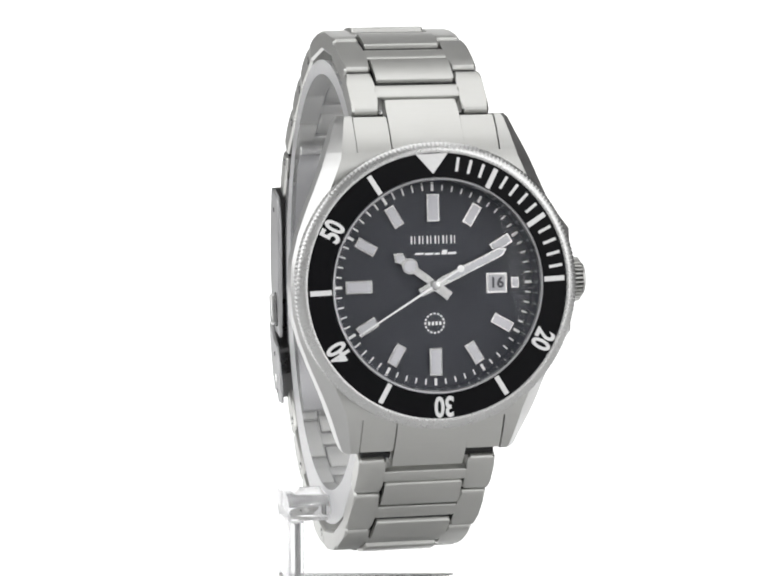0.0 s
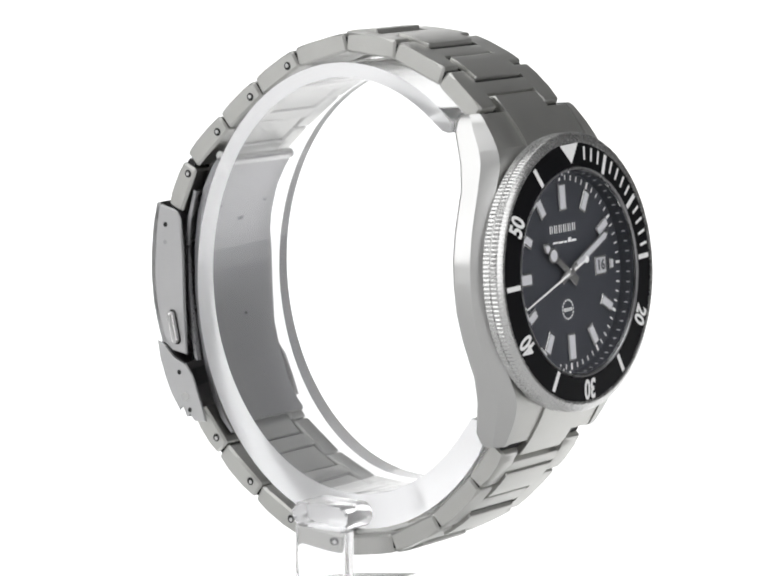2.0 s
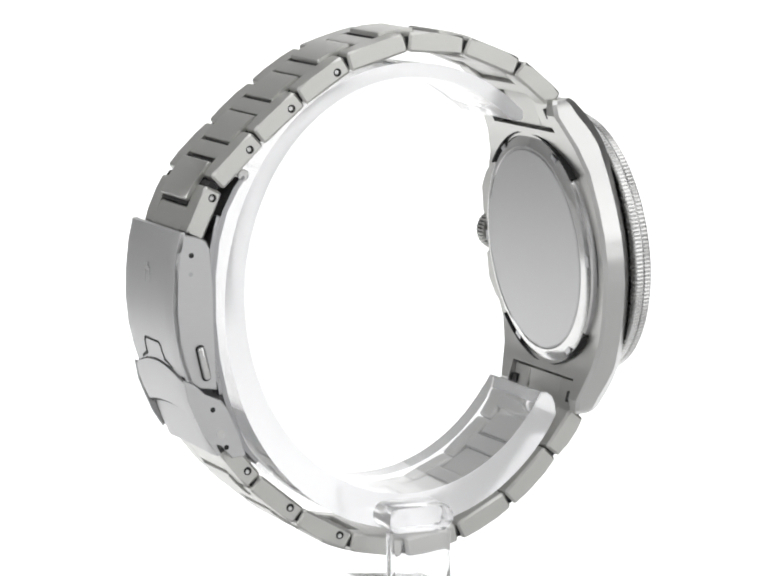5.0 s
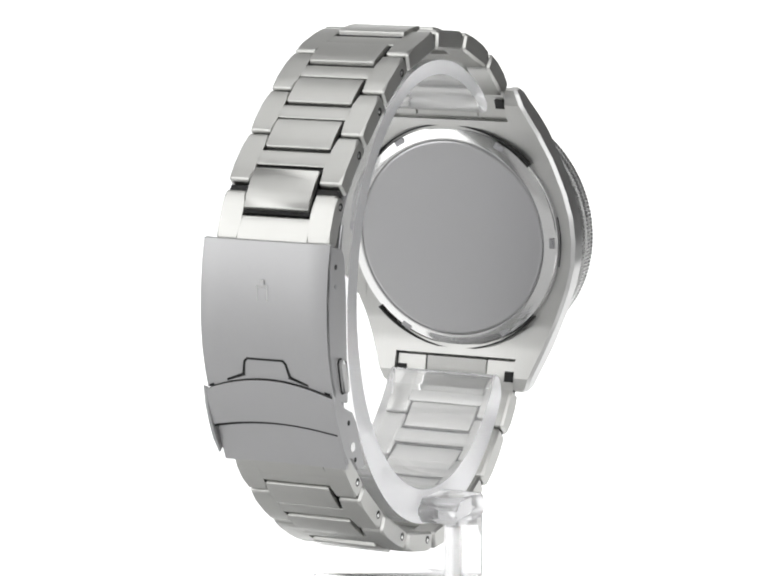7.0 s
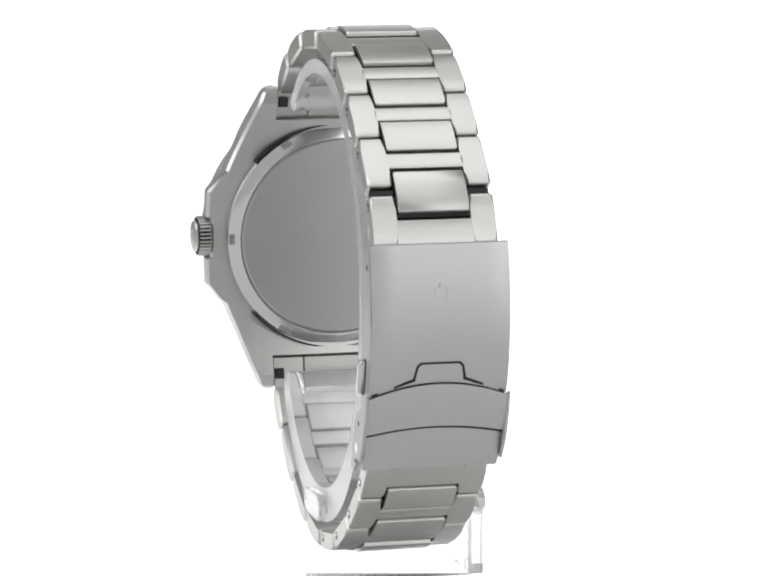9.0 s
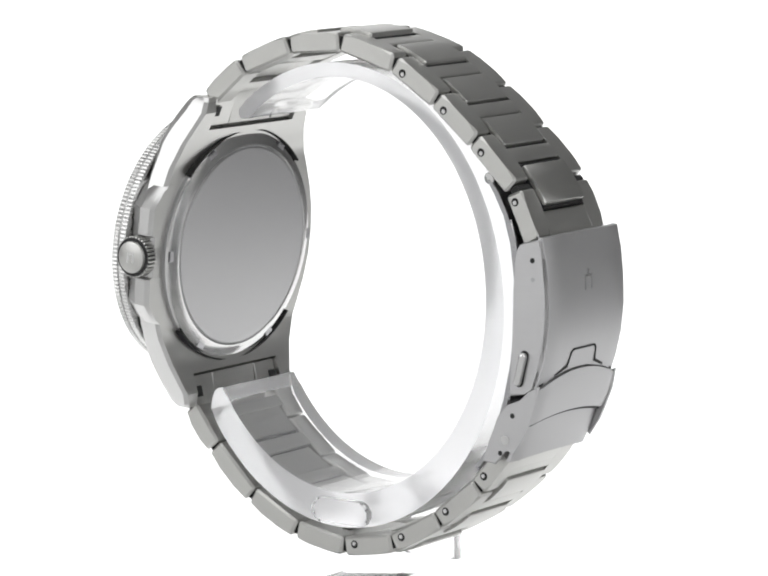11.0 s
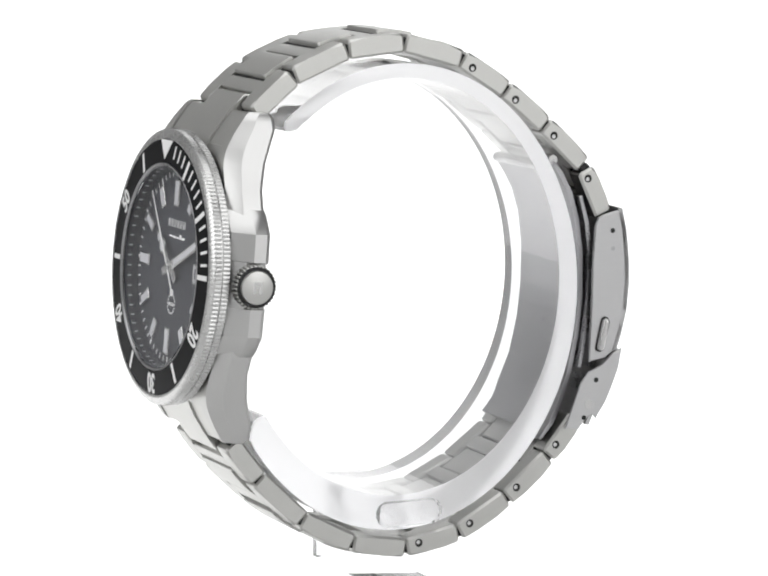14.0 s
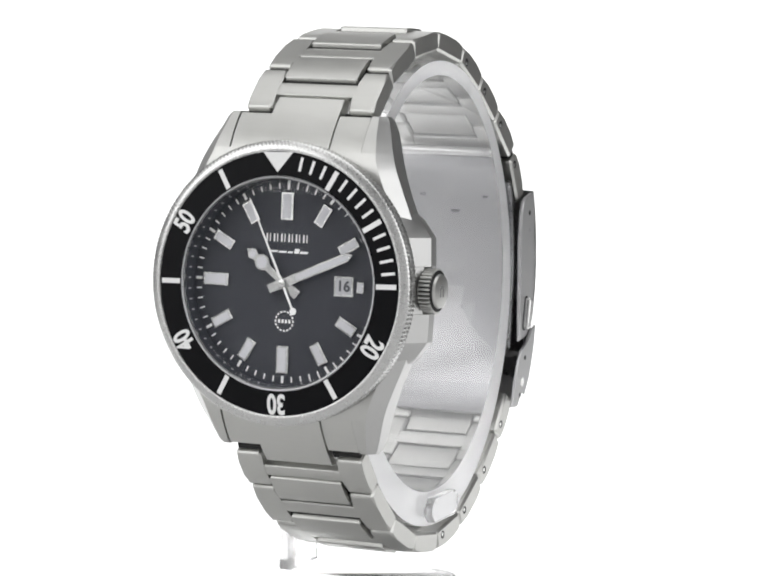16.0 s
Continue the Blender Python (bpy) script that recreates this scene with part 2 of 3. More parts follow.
def build_bezel(watch):
    prof = [(15.7, -3.0), (21.0, -3.0), (21.35, -2.8), (21.35, -1.75), (21.15, -1.65), (21.15, -1.55), (21.4, -1.45), (21.4, -0.50), (21.2, -0.30),
            (20.4, 0.10), (20.15, 0.14), (19.85, 0.10), (19.85, -0.10), (15.7, 0.10)]
    bezel = part("bezel", lathe(prof, 600, True, {2: 0.1, 3: 0.1, 6: 0.12, 7: 0.12}), BEZEL, watch, "coin-edged polished steel turning bezel", HEAD @ Matrix.Rotation(radians(1.75), 4, "Z"), 28)
    insert = part("bezel_insert", lathe([(16.15, 0.13), (16.2, 0.36), (19.7, 0.07), (19.8, -0.05)], 128), BLACK, bezel, "glossy black bezel ring with white marks")
    part("inner_rim", lathe([(15.65, -0.4), (15.7, 0.22), (15.8, 0.38), (16.05, 0.40), (16.13, 0.14)], 128), DARK_STEEL, bezel, "thin dark steel rim round the crystal")
    SLOPE = math.atan2(0.29, 3.5)          # the insert falls away towards its rim

    def radial(minute, r):
        a = radians(minute * 6)
        return Matrix.Translation((r * MM * math.sin(a), r * MM * math.cos(a), (0.372 - (r - 16.2) * 0.29 / 3.5) * MM)) @ Matrix.Rotation(-a, 4, "Z") @ Matrix.Rotation(-SLOPE, 4, "X")
    small = big = None
    for minute in range(2, 15):
        if minute % 5:
            m = radial(minute, 18.25)
            if small is None:
                small = part("minute_mark", slab(rect(0.22, -1.05, 1.05), 0, 0.035), WHITE, bezel, at=m)
            else:
                again(small, bezel, m)
    for minute in (5, 10, 15, 25, 35, 45, 55):
        m = radial(minute, 17.85)
        if big is None:
            big = part("five_minute_mark", slab(rect(0.38, -1.6, 1.6), 0, 0.035), WHITE, bezel, at=m)
        else:
            again(big, bezel, m)
    part("triangle_mark", slab([(-2.45, 1.55), (2.45, 1.55), (0, -1.45)], 0, 0.05), WHITE, bezel, "white triangle at twelve", at=radial(0, 18.1))
    for minute in (20, 30, 40, 50):
        bm = letters(str(minute), 3.9)
        bm.transform(Matrix.Diagonal((0.78, 1.08, 1, 1)))
        part("numeral", bm, WHITE, bezel, "white figures %d" % minute, at=radial(minute, 17.9))


def build_dial(watch):
    D = DIAL_W
    dial = part("dial", lathe([(0, D), (15.65, D), (15.65, D - 0.6), (0, D - 0.6)], 96), DIAL, watch, "charcoal black dial with pale hour blocks", HEAD)
    part("chapter_ring", lathe([(15.64, -0.45), (15.35, D + 0.02), (15.6, D + 0.01)], 96), DIAL, dial, "sloping charcoal ring round the dial")

    def at(minute, r, up=0.0):
        a = radians(minute * 6)
        return Matrix.Translation((r * MM * math.sin(a), r * MM * math.cos(a), (D + up) * MM)) @ Matrix.Rotation(-a, 4, "Z")
    tick = None
    for minute in range(60):
        long = minute % 5 == 0
        m = at(minute, 14.55, 0.01) @ Matrix.Diagonal((1.9 if long else 1, 1.25 if long else 1, 1, 1))
        if tick is None:
            tick = part("minute_tick", slab(rect(0.11, -0.42, 0.42), 0, 0.03), WHITE, dial, at=m)
        else:
            again(tick, dial, m)
    dot = None
    for minute in range(60):
        a = radians(minute * 6)
        m = Matrix.Translation((15.5 * MM * math.sin(a), 15.5 * MM * math.cos(a), (D + 1.35) * MM)) @ Matrix.Rotation(-a, 4, "Z") @ Matrix.Rotation(radians(83), 4, "X")
        if dot is None:
            dot = part("ring_dot", slab(rect(0.09, -0.3, 0.3), 0, 0.04), LUME, dial, at=m)
        else:
            again(dot, dial, m)
    shapes = {}
    for hour in (12, 1, 2, 4, 5, 6, 7, 8, 9, 10, 11):
        main = hour in (12, 6, 9)
        hx, hl, r = (1.0, 2.1, 11.55) if main else (0.85, 1.7, 11.95)
        m = at(hour * 5, r, 0.01)
        if main not in shapes:
            rim = part("hour_marker", slab(rect(hx, -hl, hl), 0, 0.42, 0.06), POLISHED, dial, "steel-edged pale hour block", at=m)
            fill = part("luminous_fill", slab(rect(hx - 0.28, -hl + 0.28, hl - 0.28), 0.42, 0.46), LUME, dial, at=m)
            shapes[main] = (rim, fill)
        else:
            for o in shapes[main]:
                again(o, dial, m)
    # date window and the short block beside it
    at3 = Matrix.Translation((9.65 * MM, 0.0, (D + 0.01) * MM))
    part("date_frame", slab(rounded(1.62, 1.55, 0.12), 0, 0.12, 0.05), POLISHED, dial, "steel frame of the date window", at=at3)
    part("date_disc", slab(rect(1.3, -1.22, 1.22), 0.10, 0.14), DISC, dial, "pale grey date disc", at=at3)
    bm = letters("16", 2.2)
    bm.transform(Matrix.Diagonal((1.0, 1.0, 1, 1)))
    part("date_figures", bm, INK, dial, "dark figures 16", at=at3 @ Matrix.Translation((0, 0, 0.18 * MM)))
    at4 = Matrix.Translation((12.45 * MM, 0.0, (D + 0.01) * MM))
    part("hour_marker", slab(rect(0.62, -0.85, 0.85), 0, 0.3, 0.06), POLISHED, dial, "short steel-edged pale block at three", at=at4)
    part("luminous_fill", slab(rect(0.4, -0.62, 0.62), 0.3, 0.34), LUME, dial, at=at4)
    # the maker's mark and the line below, as plain bars
    for i in range(6):
        x = -3.05 + i * 1.22
        for dx, w in ((-0.27, 0.11), (0.25, 0.075)):
            bm = slab([(x + dx - w, 6.15), (x + dx + w, 6.15), (x + dx + w, 7.35), (x + dx - w, 7.35)], D + 0.01, D + 0.04)
            part("maker_bar", bm, WHITE, dial)
    for i, (x0, x1, y0, y1) in enumerate(((-2.9, -1.6, 4.55, 4.85), (-1.4, -0.1, 4.5, 4.8), (0.1, 0.9, 4.5, 4.78), (1.2, 2.0, 4.5, 5.2), (2.1, 3.4, 4.5, 4.85))):
        bm = slab([(x0, y0), (x1, y0), (x1 + 0.2, y1), (x0 + 0.2, y1)], D + 0.01, D + 0.04)
        part("script_bar", bm, WHITE, dial)
    first = None
    for k in range(16):
        a = 2 * math.pi * k / 16
        m = Matrix.Translation((1.45 * MM * math.sin(a), (-5.75 + 1.45 * math.cos(a)) * MM, (D + 0.01) * MM)) @ Matrix.Rotation(-a, 4, "Z")
        if first is None:
            first = part("emblem_dot", slab(rect(0.17, -0.13, 0.13), 0, 0.03), WHITE, dial, at=m)
        else:
            again(first, dial, m)
    for x in (-0.85, -0.28, 0.28, 0.85):
        part("emblem_bar", slab([(x - 0.17, -6.05), (x + 0.17, -6.05), (x + 0.17, -5.5), (x - 0.17, -5.5)], D + 0.01, D + 0.04), WHITE, dial)
    # crystal
    glass = part("crystal", lathe([(0, 0.18), (15.3, 0.18), (15.62, 0.02), (15.62, -0.9), (0, -0.9)], 96), CRYSTAL, watch, "flat clear watch crystal", HEAD, 8)
    glass.visible_shadow = False


def pointer(name, outline, fills, height, watch, label):
    """A pointer lying along local y, with its luminous fills as pieces of its own."""
    D = DIAL_W + height
    ob = part(name, slab(outline, D, D + 0.16, 0.05), POLISHED, watch, label, HEAD)
    for f in fills:
        part("luminous_fill", slab(f, D + 0.16, D + 0.19), LUME, ob)
    return ob


def build_pointers(watch):
    hour = [(-0.75, -2.9), (0.75, -2.9), (0.75, -0.6), (0.5, 0.5), (0.5, 3.6)]
    hour += [(1.25 * math.sin(radians(a)), 4.75 - 1.25 * math.cos(radians(a))) for a in range(30, 160, 18)]
    hour += [(0.55, 6.0), (0.95, 6.9), (0.0, 8.0)]
    hour += [(-x, y) for x, y in reversed(hour[2:-1])]
    h = pointer("hour_pointer", hour, [disc(0.9, 20, 0, 4.75), [(-0.5, 6.2), (0.5, 6.2), (0.55, 6.8), (0, 7.5), (-0.55, 6.8)]], 0.55, watch, "steel hour pointer with a pale disc")
    minute = [(-0.7, -2.6), (0.7, -2.6), (0.7, -0.6), (0.55, 0.6), (0.72, 1.4), (0.72, 11.2), (0.0, 12.3), (-0.72, 11.2), (-0.72, 1.4), (-0.55, 0.6), (-0.7, -0.6)]
    m = pointer("minute_pointer", minute, [[(-0.45, 2.2), (0.45, 2.2), (0.45, 11.1), (0, 11.7), (-0.45, 11.1)]], 0.85, watch, "long steel minute pointer with a pale fill")
    sec = [(-0.14, -4.0)] + [(0.55 * math.sin(radians(a)), -4.55 - 0.55 * math.cos(radians(a))) for a in range(195, 526, 30)] + [(0.14, -4.0), (0.17, 0), (0.09, 13.8), (-0.09, 13.8), (-0.17, 0)]
    s = part("second_pointer", slab(sec, DIAL_W + 1.15, DIAL_W + 1.27), WHITE, watch, "thin white second pointer with a round counterweight", HEAD)
    part("pointer_cap", lathe([(0, DIAL_W + 1.5), (0.6, DIAL_W + 1.45), (0.7, DIAL_W + 1.3), (0.7, DIAL_W)], 24), POLISHED, watch, "small round steel cap", HEAD)
    return h, m, s


def build_crown(watch):
    prof = [(0, 3.1), (2.3, 3.08), (2.5, 2.98), (2.6, 2.55), (3.35, 2.35), (3.35, 0.6), (2.85, 0.4), (1.9, 0.6), (1.9, -1.2)]
    m = HEAD @ Matrix.Translation((20.9 * MM, 0, -6.35 * MM)) @ Matrix.Rotation(radians(90), 4, "Y")
    crown = part("crown", lathe(prof, 96, False, {4: 0.55, 5: 0.55}), BRUSHED, watch, "knurled polished steel winding crown", m, 28)
    # black core paints the shade at the bottom of the knurled grooves
    part("grip_shade", lathe([(1.9, 0.55), (3.02, 0.55), (3.02, 2.3), (3.12, 2.47), (2.62, 2.62)], 48), GAP, crown, "black core standing in for shade in the grip grooves")
    part("crown_emblem", slab([(-0.7, -0.9), (-0.3, -0.9), (-0.3, 0.4), (0.3, 0.4), (0.3, -0.9), (0.7, -0.9), (0.7, 0.9), (-0.7, 0.9)], 3.06, 3.10), POLISHED, crown, "stamped emblem")


# Joints of the bracelet in (y, z) of the watch, millimetres, from the upper lugs over the top to the clasp, and from the lower lugs underneath to it.
UPPER = [(-25.9, -51.3), (-19.3, -45.7), (-10.2, -42.0), (-0.5, -41.2), (9.5, -44.1), (17.3, -49.2), (24.3, -55.1), (31.2, -61.8), (34.9, -70.0)]
LOWER = [(-30.1, -101.5), (-25.5, -107.6), (-18.1, -114.7), (-9.4, -119.3), (-0.1, -120.9), (9.2, -119.3), (17.8, -114.5), (25.2, -108.4), (30.2, -102.3)]
HALF = [10.7, 10.5, 10.2, 9.9, 9.7, 9.6, 9.55, 9.5, 9.5]
THICK = 3.0


def link_profile(half, low, high, r, crown_rise):
    """Side outline of a link in (s, n): round ends and a slightly domed top."""
    pts = []
    for cx, cy, a0, rr in ((half - r, low + r, -90, r), (half - r, high - r, 0, r)):
        for i in range(4):
            a = radians(a0 + 30 * i)
            pts.append((cx + rr * math.cos(a), cy + rr * math.sin(a)))
    pts += [(half * 0.4, high + crown_rise), (-half * 0.4, high + crown_rise)]
    for cx, cy, a0, rr in ((-half + r, high - r, 90, r), (-half + r, low + r, 180, r)):
        for i in range(4):
            a = radians(a0 + 30 * i)
            pts.append((cx + rr * math.cos(a), cy + rr * math.sin(a)))
    return pts


def along(p, q, out):
    """Frame at the middle of p-q: x across the bracelet, y along it, z outwards."""
    (y0, z0), (y1, z1) = p, q
    d = Vector((0, y1 - y0, z1 - z0)).normalized()
    n = Vector((1, 0, 0)).cross(d)
    if n.y * out[0] + n.z * out[1] < 0:
        d, n = -d, -n
    m = Matrix((Vector((1, 0, 0)), d, n)).transposed().to_4x4()
    m.translation = ((MID) * MM, (y0 + y1) / 2 * MM, (BASE + (z0 + z1) / 2) * MM)
    return m, math.hypot(y1 - y0, z1 - z0)


def build_bracelet(watch):
    for joints, pins in ((UPPER, (4, 5, 6, 7)), (LOWER, (4, 5, 6, 7))):
        for i in range(len(joints) - 1):
            p, q = joints[i], joints[i + 1]
            mid = ((p[0] + q[0]) / 2, (p[1] + q[1]) / 2)
            m, length = along(p, q, (mid[0] - 2, mid[1] + 80))
            m = m @ Matrix.Translation((0, 0, 0.2 * MM))
            hw = (HALF[i] + HALF[i + 1]) / 2
            cw = hw * 0.59
            bm = bmesh.new()
            wing = link_profile(length / 2 - 0.16, -THICK / 2, THICK / 2, 0.55, 0.06)
            bar = link_profile(length * 0.148, -THICK / 2 + 0.1, THICK / 2, 0.2, 0.06)
            last = i == len(joints) - 2
            if last:
                toward_end = 1 if (m.to_3x3() @ Vector((0, 1, 0))).dot(Vector((0, q[0] - p[0], q[1] - p[1]))) > 0 else -1
            if last and joints is UPPER:
                wing = [(a + toward_end * 0.35, b) for a, b in link_profile(length / 2 - 0.5, -THICK / 2, THICK / 2, 0.55, 0.06)]
            prism(bm, wing, cw + 0.12, hw, bevel=0.36)
            prism(bm, wing, -hw, -cw - 0.12, bevel=0.36)
            if not (last and joints is UPPER):
                prism(bm, bar, -cw - 0.3, cw + 0.3)
            if last:
                lo, hi = sorted((toward_end * length * 0.02, toward_end * (length / 2 - 0.12)))
                prism(bm, [(a + (lo + hi) / 2, b) for a, b in link_profile((hi - lo) / 2, -THICK / 2 + 0.12, THICK / 2 - 0.02, 0.3, 0.05)], -cw - 0.3, cw + 0.3)
            link = part("link", bm, LINK_STEEL, watch, at=m, smooth=31)
            if i in pins:
                # each adjustable link has a round pin end on either flank, near its joint towards the front
                toward = Vector((0, p[0] - mid[0], p[1] - mid[1])).normalized()
                s = toward.dot(m.to_3x3() @ Vector((0, 1, 0))) * (length / 2 - 2.2)
                for side in (-1, 1):
                    pm = Matrix.Translation((side * hw * MM, s * MM, -0.25 * MM)) @ Matrix.Rotation(radians(90 * side), 4, "Y")
                    part("pin_hole", slab(disc(0.66, 18), -0.05, 0.012), GAP, link, at=pm)
                    part("pin", slab(disc(0.34, 14, 0.12, 0.08), -0.05, 0.03, 0.02), POLISHED, link, at=pm)
            if i == 0:
                hm = m.copy()
                hm.translation = (MID * MM, p[0] * MM, (BASE + p[1]) * MM)
                # black bars fill the lug joint as its shade
                bm = bmesh.new()
                prism(bm, rounded(0.75, 0.7, 0.4, 3), -10.3, -5.8)
                prism(bm, rounded(0.75, 0.7, 0.4, 3), 5.8, 10.3)
                part("hinge_shade", bm, GAP, watch, "black bar for the shade at the lug hinge", at=hm)
            if i > 0:
                # the middle piece that bridges this joint
                a, b = joints[i - 1], joints[i + 1]
                m2, span = along(a, b, (joints[i][0] - 2, joints[i][1] + 80))
                loc = joints[i]
                m2.translation = (MID * MM, loc[0] * MM, (BASE + loc[1]) * MM)
                m2 = m2 @ Matrix.Translation((0, 0, 0.25 * MM))
                half = span / 4 * 0.615
                if i == len(joints) - 2 and joints is UPPER:
                    half = 3.45
                    m2 = m2 @ Matrix.Translation((0, (0.75 if (m2.to_3x3() @ Vector((0, 1, 0))).z < 0 else -0.75) * MM, 0))
                bm = bmesh.new()
                prism(bm, link_profile(half, -THICK / 2 + 0.15, THICK / 2 + 0.06, 0.26, 0.14), -HALF[i] * 0.59 + 0.14, HALF[i] * 0.59 - 0.14, bevel=0.2)
                part("center_link", bm, LINK_STEEL, watch, at=m2, smooth=31)
                # black filler under the middle piece gives the link gaps their shade
                bm = bmesh.new()
                prism(bm, [(-half - 0.5, -1.0), (half + 0.5, -1.0), (half + 0.5, 0.8), (-half - 0.5, 0.8)], -HALF[i] * 0.59 + 0.1, HALF[i] * 0.59 - 0.1)
                for side in (-1, 1):
                    x0, x1 = sorted((side * (HALF[i] * 0.59 + 0.15), side * (HALF[i] - 0.5)))
                    prism(bm, rounded(0.8, 0.75, 0.4, 3), x0, x1)
                part("hinge_shade", bm, GAP, watch, "black bar for the shade in the gaps between links", at=m2)


def build_end_links(watch):
    for up in (1, -1):
        def piece(v0, v1, lift):
            vs = [v0 + (v1 - v0) * i / 8 for i in range(9)]
            top = [(up * v, lerp_table(FRONT, v) + lift if v < 25.3 else -7.5 - (v - 25.3) * 0.9 + lift) for v in vs]
            return top + [(up * v1, -11.4), (up * 20.6, -9.95), (up * 20.5, -8.6), (up * v0, -8.4)]
        bm = bmesh.new()
        prism(bm, piece(17.3, 27.7, 0.1), -5.55, 5.55, bevel=0.2)
        end = part("end_link", bm, LINK_STEEL, watch, "brushed steel end piece between the lugs", HEAD, 30)
        for s in (-1, 1):
            bm = bmesh.new()
            prism(bm, piece(17.5, 25.2, -0.25), min(s * 5.65, s * 10.85), max(s * 5.65, s * 10.85), bevel=0.12)
            part("shoulder", bm, LINK_STEEL, end, smooth=30)
        for s in (-1, 1):
            bm = bmesh.new()
            prism(bm, [(up * 22.2, -10.0), (up * 22.2, -10.75), (up * 23.8, -11.3), (up * 23.8, -10.0)], s * 9.9 - 0.8, s * 9.9 + 0.8)
            part("spring_bar_recess", bm, GAP, end)
        # black arc carries the same painted shadow line across the end piece
        bm = bmesh.new()
        loft(bm, [[(r * math.sin(radians(a)), up * r * math.cos(radians(a)), w) for r, w in ((18.95, -8.0), (19.2, -8.0), (19.2, -9.95), (18.95, -9.95))] for a in range(-48, 49, 3)])
        part("seam_shade", bm, GAP, end, "black arc for the shade line beside the case back")


def sheet(path, half, thick, bevel=0.1):
    """A bent sheet: a path in (y, z), given its thickness towards the inside of the bracelet."""
    inner = []
    for k, (y, z) in enumerate(path):
        a, b = path[max(k - 1, 0)], path[min(k + 1, len(path) - 1)]
        d = Vector((b[0] - a[0], b[1] - a[1])).normalized()
        n = Vector((-d.y, d.x))
        if n.x * (y - 2) + n.y * (z + 80) > 0:
            n = -n
        inner.append((y + n.x * thick, z + n.y * thick))
    bm = bmesh.new()
    prism(bm, path + list(reversed(inner)), -half, half, bevel=bevel)
    bm.transform(Matrix.Translation((MID, 0, BASE)))
    return bm


def flank(outline, x, thick, bevel=0.12):
    """A plate standing at x in the (y, z) plane."""
    bm = bmesh.new()
    prism(bm, outline, x - thick / 2, x + thick / 2, bevel=bevel)
    bm.transform(Matrix.Translation((MID, 0, BASE)))
    return bm


def bow(z, x, amount, half):
    return z - amount * (x / half) ** 2


def bent_plate(rows, half, thick, drop_top, drop_low):
    """A clasp plate: rows of (y, z) from top to bottom, ends bowed across the width."""
    bm = bmesh.new()
    nx = 12
    grid = []
    for k, (y, z) in enumerate(rows):
        f = k / (len(rows) - 1)
        line = []
        for i in range(nx + 1):
            x = -half + 2 * half * i / nx
            dz = (drop_top * (1 - f) + drop_low * f) * (x / half) ** 2
            edge = 0.35 * max(0, (abs(x) - half + 1.2) / 1.2) ** 2
            # follow the rows' own slope as the ends bow
            k2 = min(k + 1, len(rows) - 1) if k == 0 else k
            dy = (rows[k2][0] - rows[k2 - 1][0]) / (rows[k2][1] - rows[k2 - 1][1])
            line.append((x, y - dz * dy - edge, z - dz))
        grid.append(line)
    out = [[bm.verts.new(p) for p in line] for line in grid]
    inn = [[bm.verts.new((x, y - thick, z + 0.1)) for x, y, z in line] for line in grid]
    for k in range(len(rows) - 1):
        for i in range(nx):
            bm.faces.new((out[k][i], out[k][i + 1], out[k + 1][i + 1], out[k + 1][i]))
            bm.faces.new((inn[k][i], inn[k + 1][i], inn[k + 1][i + 1], inn[k][i + 1]))
    for i in range(nx):
        bm.faces.new((out[0][i], inn[0][i], inn[0][i + 1], out[0][i + 1]))
        bm.faces.new((out[-1][i], out[-1][i + 1], inn[-1][i + 1], inn[-1][i]))
    for k in range(len(rows) - 1):
        bm.faces.new((out[k][0], out[k + 1][0], inn[k + 1][0], inn[k][0]))
        bm.faces.new((out[k][-1], inn[k][-1], inn[k + 1][-1], out[k + 1][-1]))
    bm.transform(Matrix.Translation((MID, 0, BASE)))
    return bm


